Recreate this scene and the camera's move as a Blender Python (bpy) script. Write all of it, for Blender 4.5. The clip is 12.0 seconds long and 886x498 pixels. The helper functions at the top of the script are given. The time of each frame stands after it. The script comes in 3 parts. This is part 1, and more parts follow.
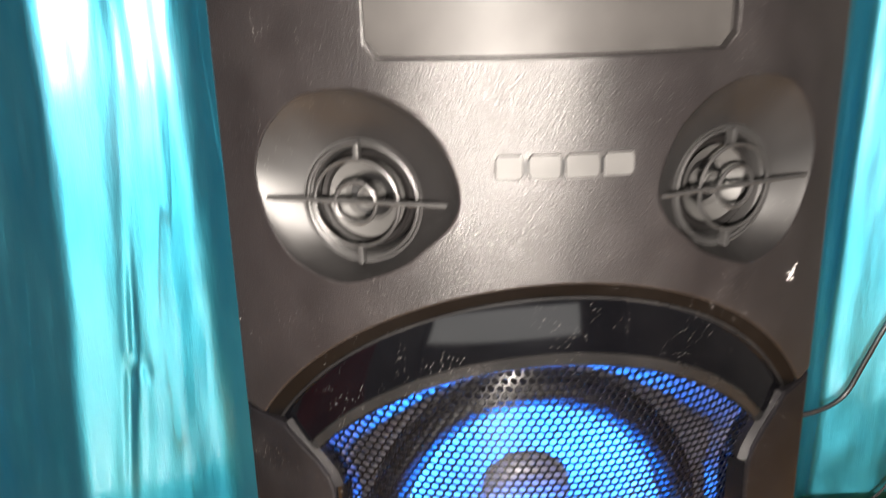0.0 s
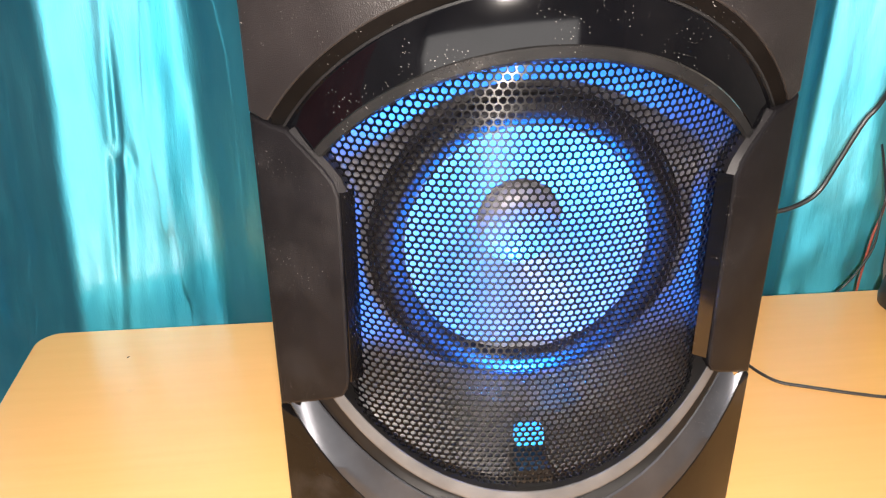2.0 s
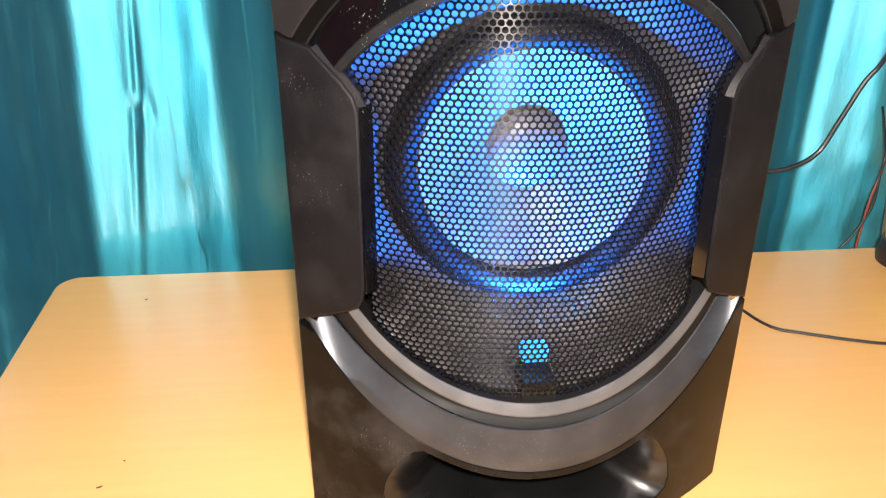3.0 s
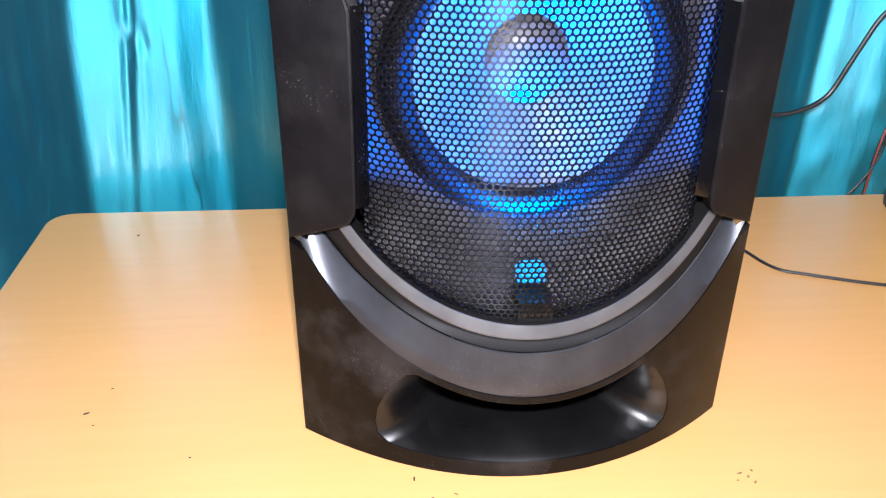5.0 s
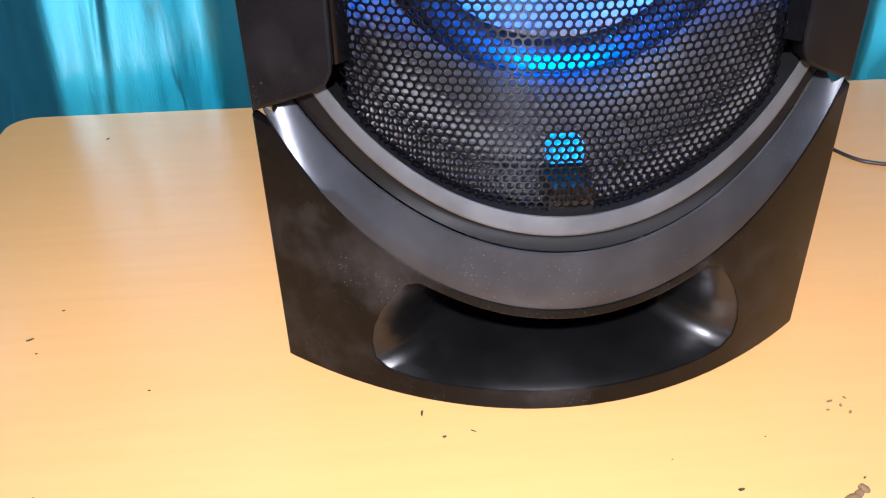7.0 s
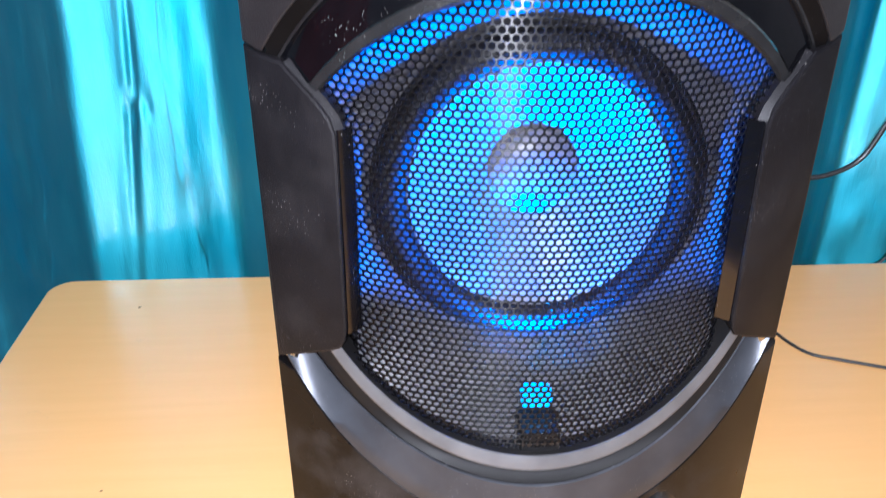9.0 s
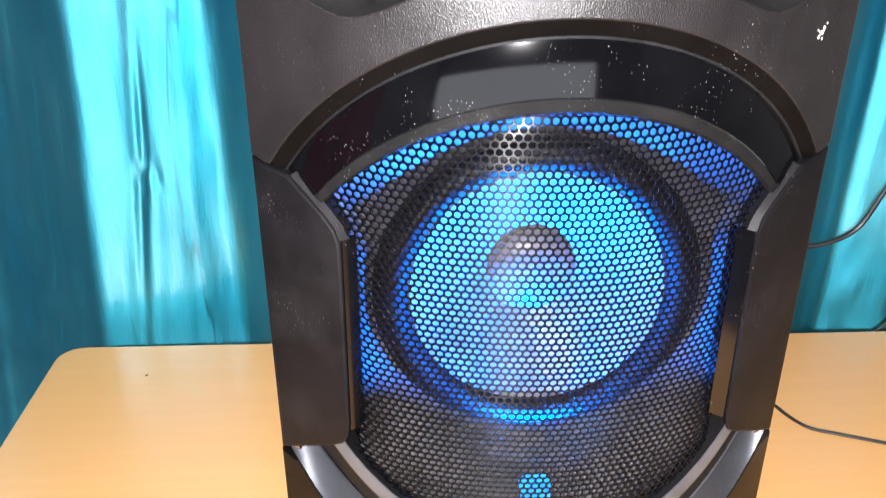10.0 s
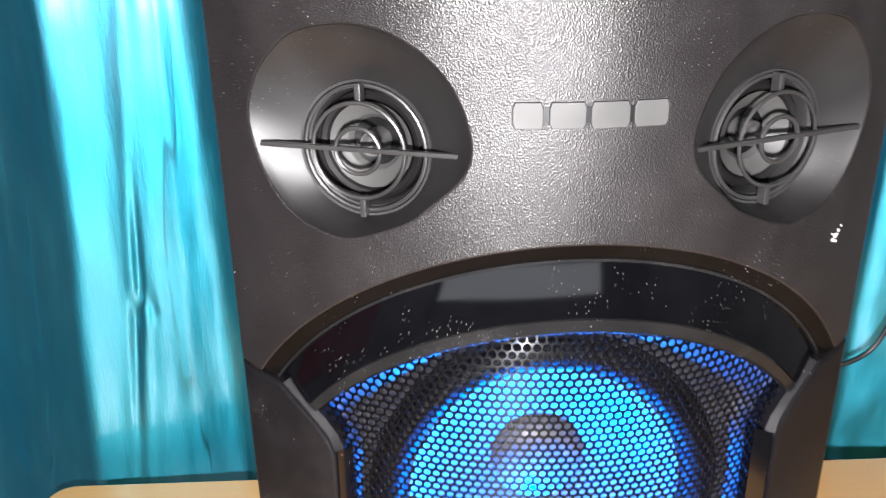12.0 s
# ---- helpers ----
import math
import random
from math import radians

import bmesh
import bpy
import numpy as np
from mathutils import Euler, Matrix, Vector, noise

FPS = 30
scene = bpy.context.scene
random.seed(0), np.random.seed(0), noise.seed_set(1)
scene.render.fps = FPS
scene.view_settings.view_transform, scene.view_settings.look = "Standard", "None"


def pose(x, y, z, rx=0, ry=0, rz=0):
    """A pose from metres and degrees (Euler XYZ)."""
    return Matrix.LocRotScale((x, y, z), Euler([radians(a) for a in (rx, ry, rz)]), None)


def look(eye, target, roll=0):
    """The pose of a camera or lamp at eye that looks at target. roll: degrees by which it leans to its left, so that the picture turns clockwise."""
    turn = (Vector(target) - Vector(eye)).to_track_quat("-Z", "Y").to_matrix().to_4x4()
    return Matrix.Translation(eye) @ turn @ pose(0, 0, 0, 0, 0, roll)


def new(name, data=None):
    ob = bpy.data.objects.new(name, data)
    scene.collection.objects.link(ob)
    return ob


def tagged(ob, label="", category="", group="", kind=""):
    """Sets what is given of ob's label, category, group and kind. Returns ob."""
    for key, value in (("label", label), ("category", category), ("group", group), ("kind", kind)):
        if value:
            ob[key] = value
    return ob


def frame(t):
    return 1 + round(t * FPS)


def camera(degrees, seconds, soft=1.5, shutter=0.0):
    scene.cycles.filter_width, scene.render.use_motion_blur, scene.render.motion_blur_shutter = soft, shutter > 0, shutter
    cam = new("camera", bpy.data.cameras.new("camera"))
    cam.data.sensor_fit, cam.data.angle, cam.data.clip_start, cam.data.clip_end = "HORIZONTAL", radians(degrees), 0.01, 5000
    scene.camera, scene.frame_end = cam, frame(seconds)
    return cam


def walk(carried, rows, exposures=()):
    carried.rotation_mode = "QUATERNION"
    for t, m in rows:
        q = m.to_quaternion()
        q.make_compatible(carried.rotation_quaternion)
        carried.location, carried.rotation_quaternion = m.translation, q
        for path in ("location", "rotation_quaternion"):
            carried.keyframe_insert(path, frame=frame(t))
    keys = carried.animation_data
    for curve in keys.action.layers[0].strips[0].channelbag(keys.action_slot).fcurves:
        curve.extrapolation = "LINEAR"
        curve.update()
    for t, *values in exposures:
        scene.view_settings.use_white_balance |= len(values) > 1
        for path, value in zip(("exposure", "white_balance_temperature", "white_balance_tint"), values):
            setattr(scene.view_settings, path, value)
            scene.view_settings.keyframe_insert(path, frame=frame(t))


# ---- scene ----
cam = camera(54.6, 12.0, 1.1, 0.4)
PATH = [
    (0, (-0.083, -0.446, 1.353), (0.052, 1.454, 0.746), -1.5),
    (0.1, (-0.091, -0.430, 1.345), (0.050, 1.450, 0.685), -0.7),
    (0.2, (-0.096, -0.42, 1.339), (0.05, 1.443, 0.626), -0.3),
    (0.3, (-0.109, -0.417, 1.325), (0.079, 1.437, 0.598), 0.2),
    (0.5, (-0.11, -0.42, 1.311), (0.069, 1.418, 0.544), -0.1),
    (1, (-0.114, -0.437, 1.293), (0.067, 1.369, 0.453), -1.0),
    (1.5, (-0.12, -0.46, 1.279), (0.06, 1.341, 0.429), -0.7),
    (2, (-0.105, -0.483, 1.273), (0.083, 1.298, 0.383), -0.4),
    (2.5, (-0.104, -0.515, 1.261), (0.081, 1.266, 0.37), -0.3),
    (3, (-0.114, -0.529, 1.244), (0.061, 1.244, 0.334), 0.1),
    (4.8, (-0.106, -0.537, 1.214), (0.062, 1.203, 0.243), 0.8),
    (5, (-0.108, -0.529, 1.202), (0.057, 1.213, 0.234), 0.6),
    (5.5, (-0.089, -0.489, 1.155), (0.058, 1.201, 0.095), -0.5),
    (6, (-0.094, -0.443, 1.114), (0.003, 1.222, 0.01), -2.0),
    (6.5, (-0.088, -0.431, 1.106), (0.008, 1.233, 0.0), -1.9),
    (8.5, (-0.089, -0.445, 1.2), (0.002, 1.25, 0.143), -0.4),
    (9, (-0.084, -0.461, 1.247), (0.016, 1.293, 0.292), -0.1),
    (9.5, (-0.081, -0.463, 1.27), (0.014, 1.305, 0.341), 0.0),
    (10, (-0.081, -0.457, 1.29), (0.009, 1.334, 0.404), -0.1),
    (10.5, (-0.083, -0.45, 1.303), (0.003, 1.361, 0.458), 0.4),
    (11, (-0.082, -0.452, 1.325), (0.001, 1.35, 0.462), -0.5),
    (11.5, (-0.081, -0.454, 1.35), (0.006, 1.379, 0.553), -0.8),
    (11.8, (-0.088, -0.442, 1.352), (0.036, 1.413, 0.615), -0.6),
    (12, (-0.076, -0.407, 1.351), (0.010, 1.444, 0.595), -0.9),
]
walk(cam, [(t, look(eye, target, roll)) for t, eye, target, roll in PATH], [
    (0.0, 0.35, 7200, 10), (0.5, 0.6, 7300, 14), (1.0, 0.6, 7300, 12), (1.5, 0.62, 7300, 12), (2.5, 0.45, 7300, 12), (3.0, 0.4, 7200, 12), (5.0, 0.25, 5900, 14), (5.5, 0.33, 5700, 19), (6.0, 0.28, 5700, 19),
    (6.5, 0.0, 5900, 17), (8.5, 0.18, 5500, 12), (9.5, 0.47, 5800, 12), (10.5, 0.45, 6600, 12), (11.5, 0.3, 6500, 10), (12.0, 0.2, 6300, 10)])

# Room 4 m wide; the table stands before a curtained wall. Table top at z = 0.75, speaker front corners at y = 0.
TOP = 0.75

# ---- light ----
world = bpy.data.worlds.new("world")
scene.world = world
world.use_nodes = True
world.node_tree.nodes["Background"].inputs[0].default_value = (0.75, 0.85, 1.0, 1)
world.node_tree.nodes["Background"].inputs[1].default_value = 0.3


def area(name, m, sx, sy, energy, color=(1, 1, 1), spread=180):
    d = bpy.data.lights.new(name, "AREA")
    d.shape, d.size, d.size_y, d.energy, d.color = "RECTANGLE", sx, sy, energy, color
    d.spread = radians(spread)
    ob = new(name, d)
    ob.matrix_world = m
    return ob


# an added soft panel opposite that gives the arch its pale reflection, an added dim fill overhead,
# and the torch of the filming phone, which stays at the middle of the camera's way
area("reflection_panel", look((-0.47, -2.61, 0.78), (-0.47, -2.01, 0.78)), 2.8, 0.64, 10, (0.95, 0.97, 1.0))
# weak fill added under the ceiling to raise the ambient light
area("overhead_fill", look((-0.3, -1.0, 2.66), (-0.3, -1.0, 0)), 1.2, 0.06, 8, (1.0, 0.95, 0.9))
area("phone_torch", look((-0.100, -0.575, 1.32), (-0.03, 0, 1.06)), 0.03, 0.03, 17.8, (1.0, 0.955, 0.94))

# ---- materials ----


def nodes_of(name):
    m = bpy.data.materials.new(name)
    m.use_nodes = True
    return m, m.node_tree, m.node_tree.nodes["Principled BSDF"]


def texture(nt, kind, scale, detail=2.0, rough=0.5, stretch=None):
    """A 3D texture in metres."""
    co = nt.nodes.new("ShaderNodeTexCoord")
    mp = nt.nodes.new("ShaderNodeMapping")
    nt.links.new(co.outputs["Object"], mp.inputs["Vector"])
    if stretch:
        mp.inputs["Scale"].default_value = stretch
    n = nt.nodes.new(kind)
    nt.links.new(mp.outputs["Vector"], n.inputs["Vector"])
    n.inputs["Scale"].default_value = scale
    if kind == "ShaderNodeTexNoise":
        n.inputs["Detail"].default_value, n.inputs["Roughness"].default_value = detail, rough
    return n.outputs[0]


def ramp(nt, value, lo, hi, a=0.0, b=1.0):
    n = nt.nodes.new("ShaderNodeMapRange")
    nt.links.new(value, n.inputs[0])
    n.inputs[1].default_value, n.inputs[2].default_value, n.inputs[3].default_value, n.inputs[4].default_value = lo, hi, a, b
    return n.outputs[0]


def mix(nt, fac, a, b):
    n = nt.nodes.new("ShaderNodeMix")
    n.data_type = "RGBA"
    for sock, v in ((n.inputs[0], fac), (n.inputs[6], a), (n.inputs[7], b)):
        if isinstance(v, (tuple, float, int)):
            sock.default_value = (*v, 1) if isinstance(v, tuple) else v
        else:
            nt.links.new(v, sock)
    return n.outputs[2]


def add_bump(nt, bsdf, height, strength, distance):
    n = nt.nodes.new("ShaderNodeBump")
    nt.links.new(height, n.inputs["Height"])
    n.inputs["Strength"].default_value, n.inputs["Distance"].default_value = strength, distance
    nt.links.new(n.outputs[0], bsdf.inputs["Normal"])


def math_node(nt, op, a, b):
    n = nt.nodes.new("ShaderNodeMath")
    n.operation = op
    for sock, v in zip(n.inputs, (a, b)):
        if isinstance(v, float):
            sock.default_value = v
        else:
            nt.links.new(v, sock)
    return n.outputs[0]


def plastic(name, base, rough, grain=0.0, grain_scale=800, dust=0.0, specks=0.0, smudge=(0.088, 0.080, 0.078), metal=0.0, spec=0.5, pebbles=0):
    """Moulded plastic or painted metal: fine grain, dusty smudges and pale specks of dust."""
    m, nt, b = nodes_of(name)
    col = mix(nt, ramp(nt, texture(nt, "ShaderNodeTexNoise", 40, 3), 0.35, 0.7), tuple(c * 0.85 for c in base), tuple(c * 1.2 for c in base))
    r = ramp(nt, texture(nt, "ShaderNodeTexNoise", 18, 4), 0.3, 0.75, rough * 0.85, min(1, rough * 1.25))
    if dust:
        d = math_node(nt, "MULTIPLY", ramp(nt, texture(nt, "ShaderNodeTexNoise", 14, 6, 0.65), 0.5, 0.78), dust)
        col = mix(nt, d, col, smudge)
        r = math_node(nt, "ADD", r, math_node(nt, "MULTIPLY", d, 0.35))
    if specks:
        v = texture(nt, "ShaderNodeTexVoronoi", 460)
        s = ramp(nt, v, 0.16, 0.07)
        gate = ramp(nt, texture(nt, "ShaderNodeTexNoise", 26, 4, 0.7), 0.50, 0.68)
        s = math_node(nt, "MULTIPLY", math_node(nt, "MULTIPLY", s, gate), specks)
        col = mix(nt, s, col, (0.45, 0.43, 0.41))
    nt.links.new(col, b.inputs["Base Color"])
    nt.links.new(r, b.inputs["Roughness"])
    b.inputs["Metallic"].default_value = metal
    b.inputs["Specular IOR Level"].default_value = spec
    if grain:
        fine = texture(nt, "ShaderNodeTexNoise", grain_scale, 2)
        if pebbles:
            fine = math_node(nt, "ADD", math_node(nt, "MULTIPLY", fine, 0.25), texture(nt, "ShaderNodeTexVoronoi", pebbles))
        add_bump(nt, b, fine, grain, 0.0005)
    return m


GRAINED = plastic("grained_black_plastic", (0.010, 0.0085, 0.0088), 0.35, 0.4, 1800, 0.08, 0.7, spec=0.5, pebbles=1300)
PANEL = plastic("dusty_black_plastic", (0.0048, 0.0044, 0.0052), 0.44, 0.5, 1300, 0.10, 0.6, spec=0.15)
LOWER = plastic("smooth_black_plastic", (0.0032, 0.0028, 0.0028), 0.30, 0.2, 1500, 0.32, 0.5, spec=0.12)
GLOSS = plastic("glossy_black_plastic", (0.0015, 0.0015, 0.002), 0.08, 0, 0, 0.02, 0.8)
CHAMFER = plastic("dusty_bevel_plastic", (0.0025, 0.0022, 0.0022), 0.34, 0.1, 900, 0.02, 0.7, spec=0.04)
# lighter grey paints the ridge's bright edge line; also the lip's own grey
EDGE = plastic("highlight_grey_plastic", (0.008, 0.0078, 0.008), 0.24, 0.1, 1500, 0.15, 0.5, spec=0.4)
SATIN = plastic("satin_black_plastic", (0.003, 0.003, 0.0033), 0.30, 0.05, 1500, 0.1)
GUNMETAL = plastic("gunmetal_satin_paint", (0.045, 0.048, 0.056), 0.42, 0.04, 2500, 0.06, 0.5, metal=0.6)
RIM = plastic("silver_satin_paint", (0.125, 0.125, 0.13), 0.36, 0.1, 2500, metal=0.5)
GRILLE = plastic("black_enamelled_steel", (0.0016, 0.0016, 0.002), 0.34, 0, 0, 0.01, spec=0.19)
tree = GRILLE.node_tree
steel = tree.nodes["Principled BSDF"]
tangent = tree.nodes.new("ShaderNodeTangent")
tangent.axis = "Z"
tree.links.new(tangent.outputs[0], steel.inputs["Tangent"])
steel.inputs["Anisotropic"].default_value, steel.inputs["Anisotropic Rotation"].default_value = 0.95, 0.25
CONE = plastic("grey_pressed_paper", (0.095, 0.092, 0.090), 0.45, 0.3, 900)
CAP = plastic("pale_grey_dust_cap", (0.13, 0.122, 0.12), 0.4, 0.1, 900)
RUBBER = plastic("black_rubber", (0.005, 0.0045, 0.0045), 0.6, spec=0.2)
BAFFLE = plastic("dark_grey_baffle_plastic", (0.040, 0.039, 0.042), 0.5, 0.1, 900, spec=0.3)
TWEETER = plastic("grey_tweeter_plastic", (0.048, 0.047, 0.046), 0.5, 0.05, 900, spec=0.4)
GUARD = plastic("grey_guard_plastic", (0.020, 0.0195, 0.0195), 0.42, 0.05, 900, spec=0.5)
FLARE = plastic("satin_flare_plastic", (0.0075, 0.007, 0.0072), 0.48, 0.05, 1500, 0.04, 0.3, spec=0.55)
FASCIA = plastic("grey_brushed_fascia", (0.03, 0.028, 0.027), 0.5, 0.05, 900, spec=0.3)
CHROME = plastic("silver_badge_paint", (0.060, 0.059, 0.058), 0.55, metal=0.2)
CABLE = plastic("black_cable_rubber", (0.02, 0.02, 0.022), 0.4)
RED_CABLE = plastic("red_brown_cable_rubber", (0.28, 0.06, 0.04), 0.45)
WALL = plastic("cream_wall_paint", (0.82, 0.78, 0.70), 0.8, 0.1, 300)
# for the unseen walls and ceiling, kept dark to cut bounced light
DIM_WALL = plastic("bounce_cutting_wall_grey", (0.28, 0.28, 0.29), 0.85, 0.3, 300)
FLOOR = plastic("grey_floor_tile", (0.38, 0.36, 0.34), 0.35, 0.1, 200)
ORANGE = plastic("orange_cloth", (0.80, 0.22, 0.02), 0.7, 0.4, 500)
YELLOW = plastic("yellow_plastic", (0.75, 0.52, 0.02), 0.4)
RED = plastic("red_cloth", (0.50, 0.02, 0.03), 0.8, 0.5, 600)
DEBRIS = plastic("brown_crumb", (0.05, 0.035, 0.02), 0.8)
CHIP = plastic("dry_beige_flake", (0.20, 0.115, 0.055), 0.7, 0.8, 500)
PAINT_SPOT = plastic("white_paint_spot", (0.8, 0.8, 0.78), 0.6)


def glowing(name, color, strength):
    m, nt, b = nodes_of(name)
    b.inputs["Base Color"].default_value = (*color, 1)
    b.inputs["Emission Color"].default_value = (*color, 1)
    b.inputs["Emission Strength"].default_value = strength
    return m


LED = glowing("blue_led_lens", (0.02, 0.38, 1.0), 0.8)


def laminate():
    m, nt, b = nodes_of("beech_laminate")
    grain = texture(nt, "ShaderNodeTexNoise", 55, 5, 0.6, (0.12, 1.6, 1))
    wide = texture(nt, "ShaderNodeTexNoise", 5, 3, 0.5, (0.4, 1, 1))
    c = mix(nt, ramp(nt, grain, 0.3, 0.72), (0.68, 0.372, 0.134), (0.72, 0.400, 0.154))
    c = mix(nt, ramp(nt, wide, 0.35, 0.7, 0.0, 0.4), c, (0.66, 0.345, 0.122))
    stain = ramp(nt, texture(nt, "ShaderNodeTexNoise", 16, 6, 0.7), 0.66, 0.76, 0.0, 0.25)
    c = mix(nt, stain, c, (0.45, 0.28, 0.14))
    nt.links.new(c, b.inputs["Base Color"])
    nt.links.new(ramp(nt, texture(nt, "ShaderNodeTexNoise", 9, 5), 0.3, 0.7, 0.30, 0.42), b.inputs["Roughness"])
    add_bump(nt, b, grain, 0.06, 0.0005)
    return m


def satin_cloth():
    m, nt, b = nodes_of("turquoise_satin")
    weave = texture(nt, "ShaderNodeTexNoise", 220, 3, 0.6, (6, 6, 0.5))
    broad = texture(nt, "ShaderNodeTexNoise", 9, 4, 0.6, (1, 1, 0.3))
    c = mix(nt, ramp(nt, broad, 0.3, 0.7), (0.012, 0.36, 0.54), (0.065, 0.50, 0.65))
    nt.links.new(c, b.inputs["Base Color"])
    nt.links.new(ramp(nt, broad, 0.3, 0.7, 0.45, 0.51), b.inputs["Roughness"])
    b.inputs["Metallic"].default_value = 0.93
    along = nt.nodes.new("ShaderNodeTangent")
    along.axis = "Z"
    nt.links.new(along.outputs[0], b.inputs["Tangent"])
    b.inputs["Anisotropic"].default_value, b.inputs["Anisotropic Rotation"].default_value = 0.5, 0.25
    b.inputs["Coat IOR"].default_value = 1.9
    b.inputs["Coat Weight"].default_value = 0.75
    b.inputs["Coat Roughness"].default_value = 0.24
    w = nt.nodes.new("ShaderNodeMath")
    w.operation = "MULTIPLY_ADD"
    nt.links.new(weave, w.inputs[0])
    w.inputs[1].default_value = 0.15
    nt.links.new(texture(nt, "ShaderNodeTexNoise", 60, 5, 0.65, (1, 1, 0.16)), w.inputs[2])
    add_bump(nt, b, w.outputs[0], 0.25, 0.004)
    return m


WOOD, SATIN_CLOTH = laminate(), satin_cloth()

# ---- mesh helpers ----


def finish(bm, name, material, sharp=35):
    me = bpy.data.meshes.new(name)
    bmesh.ops.recalc_face_normals(bm, faces=bm.faces)
    flat = bm.faces.layers.int.get("flat")
    for f in bm.faces:
        f.smooth = not (flat and f[flat])
    bm.to_mesh(me)
    bm.free()
    me.set_sharp_from_angle(angle=radians(sharp))
    me.materials.append(material)
    return me


def part(name, bm, material, parent, label="", sharp=19):
    ob = new(name, finish(bm, name, material, sharp))
    ob.parent = parent
    return tagged(ob, label)


def thing(name, bm, material, label, category, kind="", group="", sharp=35):
    return tagged(new(name, finish(bm, name, material, sharp)), label, category, group, kind)


def holder(name, label, category, at=(0, 0, 0), group=""):
    ob = new(name)
    ob.location = at
    return tagged(ob, label, category, group)


def loft(loops, closed=True, cap_start=False, cap_end=False, bm=None):
    """Quads between loops of equal length."""
    bm = bm or bmesh.new()
    rows = [[bm.verts.new(p) for p in loop] for loop in loops]
    n = len(rows[0])
    for a, b in zip(rows, rows[1:]):
        for i in range(n if closed else n - 1):
            j = (i + 1) % n
            bm.faces.new((a[i], a[j], b[j], b[i]))
    if cap_start:
        bm.faces.new(rows[0])
    if cap_end:
        bm.faces.new(rows[-1])
    return bm


def box(x0, x1, y0, y1, z0, z1, bevel=0.0, segments=2):
    bm = bmesh.new()
    bmesh.ops.create_cube(bm, size=1, matrix=Matrix.Translation(((x0 + x1) / 2, (y0 + y1) / 2, (z0 + z1) / 2)) @ Matrix.Diagonal((x1 - x0, y1 - y0, z1 - z0, 1)))
    if bevel:
        bmesh.ops.bevel(bm, geom=bm.edges[:], offset=bevel, segments=segments, affect="EDGES", profile=0.5)
    return bm


def tube(points, radius, sides=10, steps=8):
    """A round cable through points, smoothed as a Catmull-Rom curve."""
    p = [Vector(q) for q in points]
    p = [p[0] * 2 - p[1]] + p + [p[-1] * 2 - p[-2]]
    line = []
    for a, b, c, d in zip(p, p[1:], p[2:], p[3:]):
        for k in range(steps):
            t = k / steps
            line.append(0.5 * (2 * b + (c - a) * t + (2 * a - 5 * b + 4 * c - d) * t * t + (3 * b - a - 3 * c + d) * t ** 3))
    line.append(p[-2])
    loops = []
    for i, q in enumerate(line):
        d = (line[min(i + 1, len(line) - 1)] - line[max(i - 1, 0)]).normalized()
        u = d.cross(Vector((0.12, 0.97, 0.2))).normalized()
        v = d.cross(u)
        loops.append([q + radius * (math.cos(a) * u + math.sin(a) * v) for a in (2 * math.pi * k / sides for k in range(sides))])
    return loft(loops, True, True, True)


def ring(cx, y, cz, r, tube_r, n=64, m=8, squash=1.0):
    """A torus that lies in a plane of constant y."""
    loops = []
    for i in range(n):
        a = 2 * math.pi * i / n
        loops.append([(cx + (r + tube_r * math.cos(b)) * math.cos(a), y + squash * tube_r * math.sin(b), cz + (r + tube_r * math.cos(b)) * math.sin(a)) for b in (2 * math.pi * k / m for k in range(m))])
    return loft(loops + [loops[0]], True)


def turned(cx, cz, profile, n=72, cap_start=False, cap_end=False):
    """A surface of revolution about the line x = cx, z = cz: profile of (radius, y)."""
    return loft([[(cx + r * math.cos(a), y, cz + r * math.sin(a)) for a in (2 * math.pi * k / n for k in range(n))] for r, y in profile], True, cap_start, cap_end)


# The speaker's front bows out: 66 mm in the middle, nothing at the corners.
HALF, BOW = 0.165, 0.066


def front(x, off=0.0):
    return -BOW * (1 - (x / HALF) ** 2) + off


def dense(outline, step=0.005):
    out = []
    for (ax, az), (bx, bz) in zip(outline, outline[1:] + outline[:1]):
        n = max(1, math.ceil(math.hypot(bx - ax, bz - az) / step))
        out += [(ax + (bx - ax) * k / n, az + (bz - az) * k / n) for k in range(n)]
    return out


def shrink(outline, r):
    """The outline moved inwards by r (outwards where r is negative)."""
    s = sum(ax * bz - bx * az for (ax, az), (bx, bz) in zip(outline, outline[1:] + outline[:1]))
    sign = 1 if s > 0 else -1
    out, n = [], len(outline)
    for i, (x, z) in enumerate(outline):
        (ax, az), (bx, bz) = outline[i - 1], outline[(i + 1) % n]
        d1, d2 = Vector((x - ax, z - az)).normalized(), Vector((bx - x, bz - z)).normalized()
        n1, n2 = Vector((-d1.y, d1.x)), Vector((-d2.y, d2.x))
        m = n1 + n2
        k = m / max(0.35, m.dot(n1))
        out.append((x + sign * r * k.x, z + sign * r * k.y))
    return out


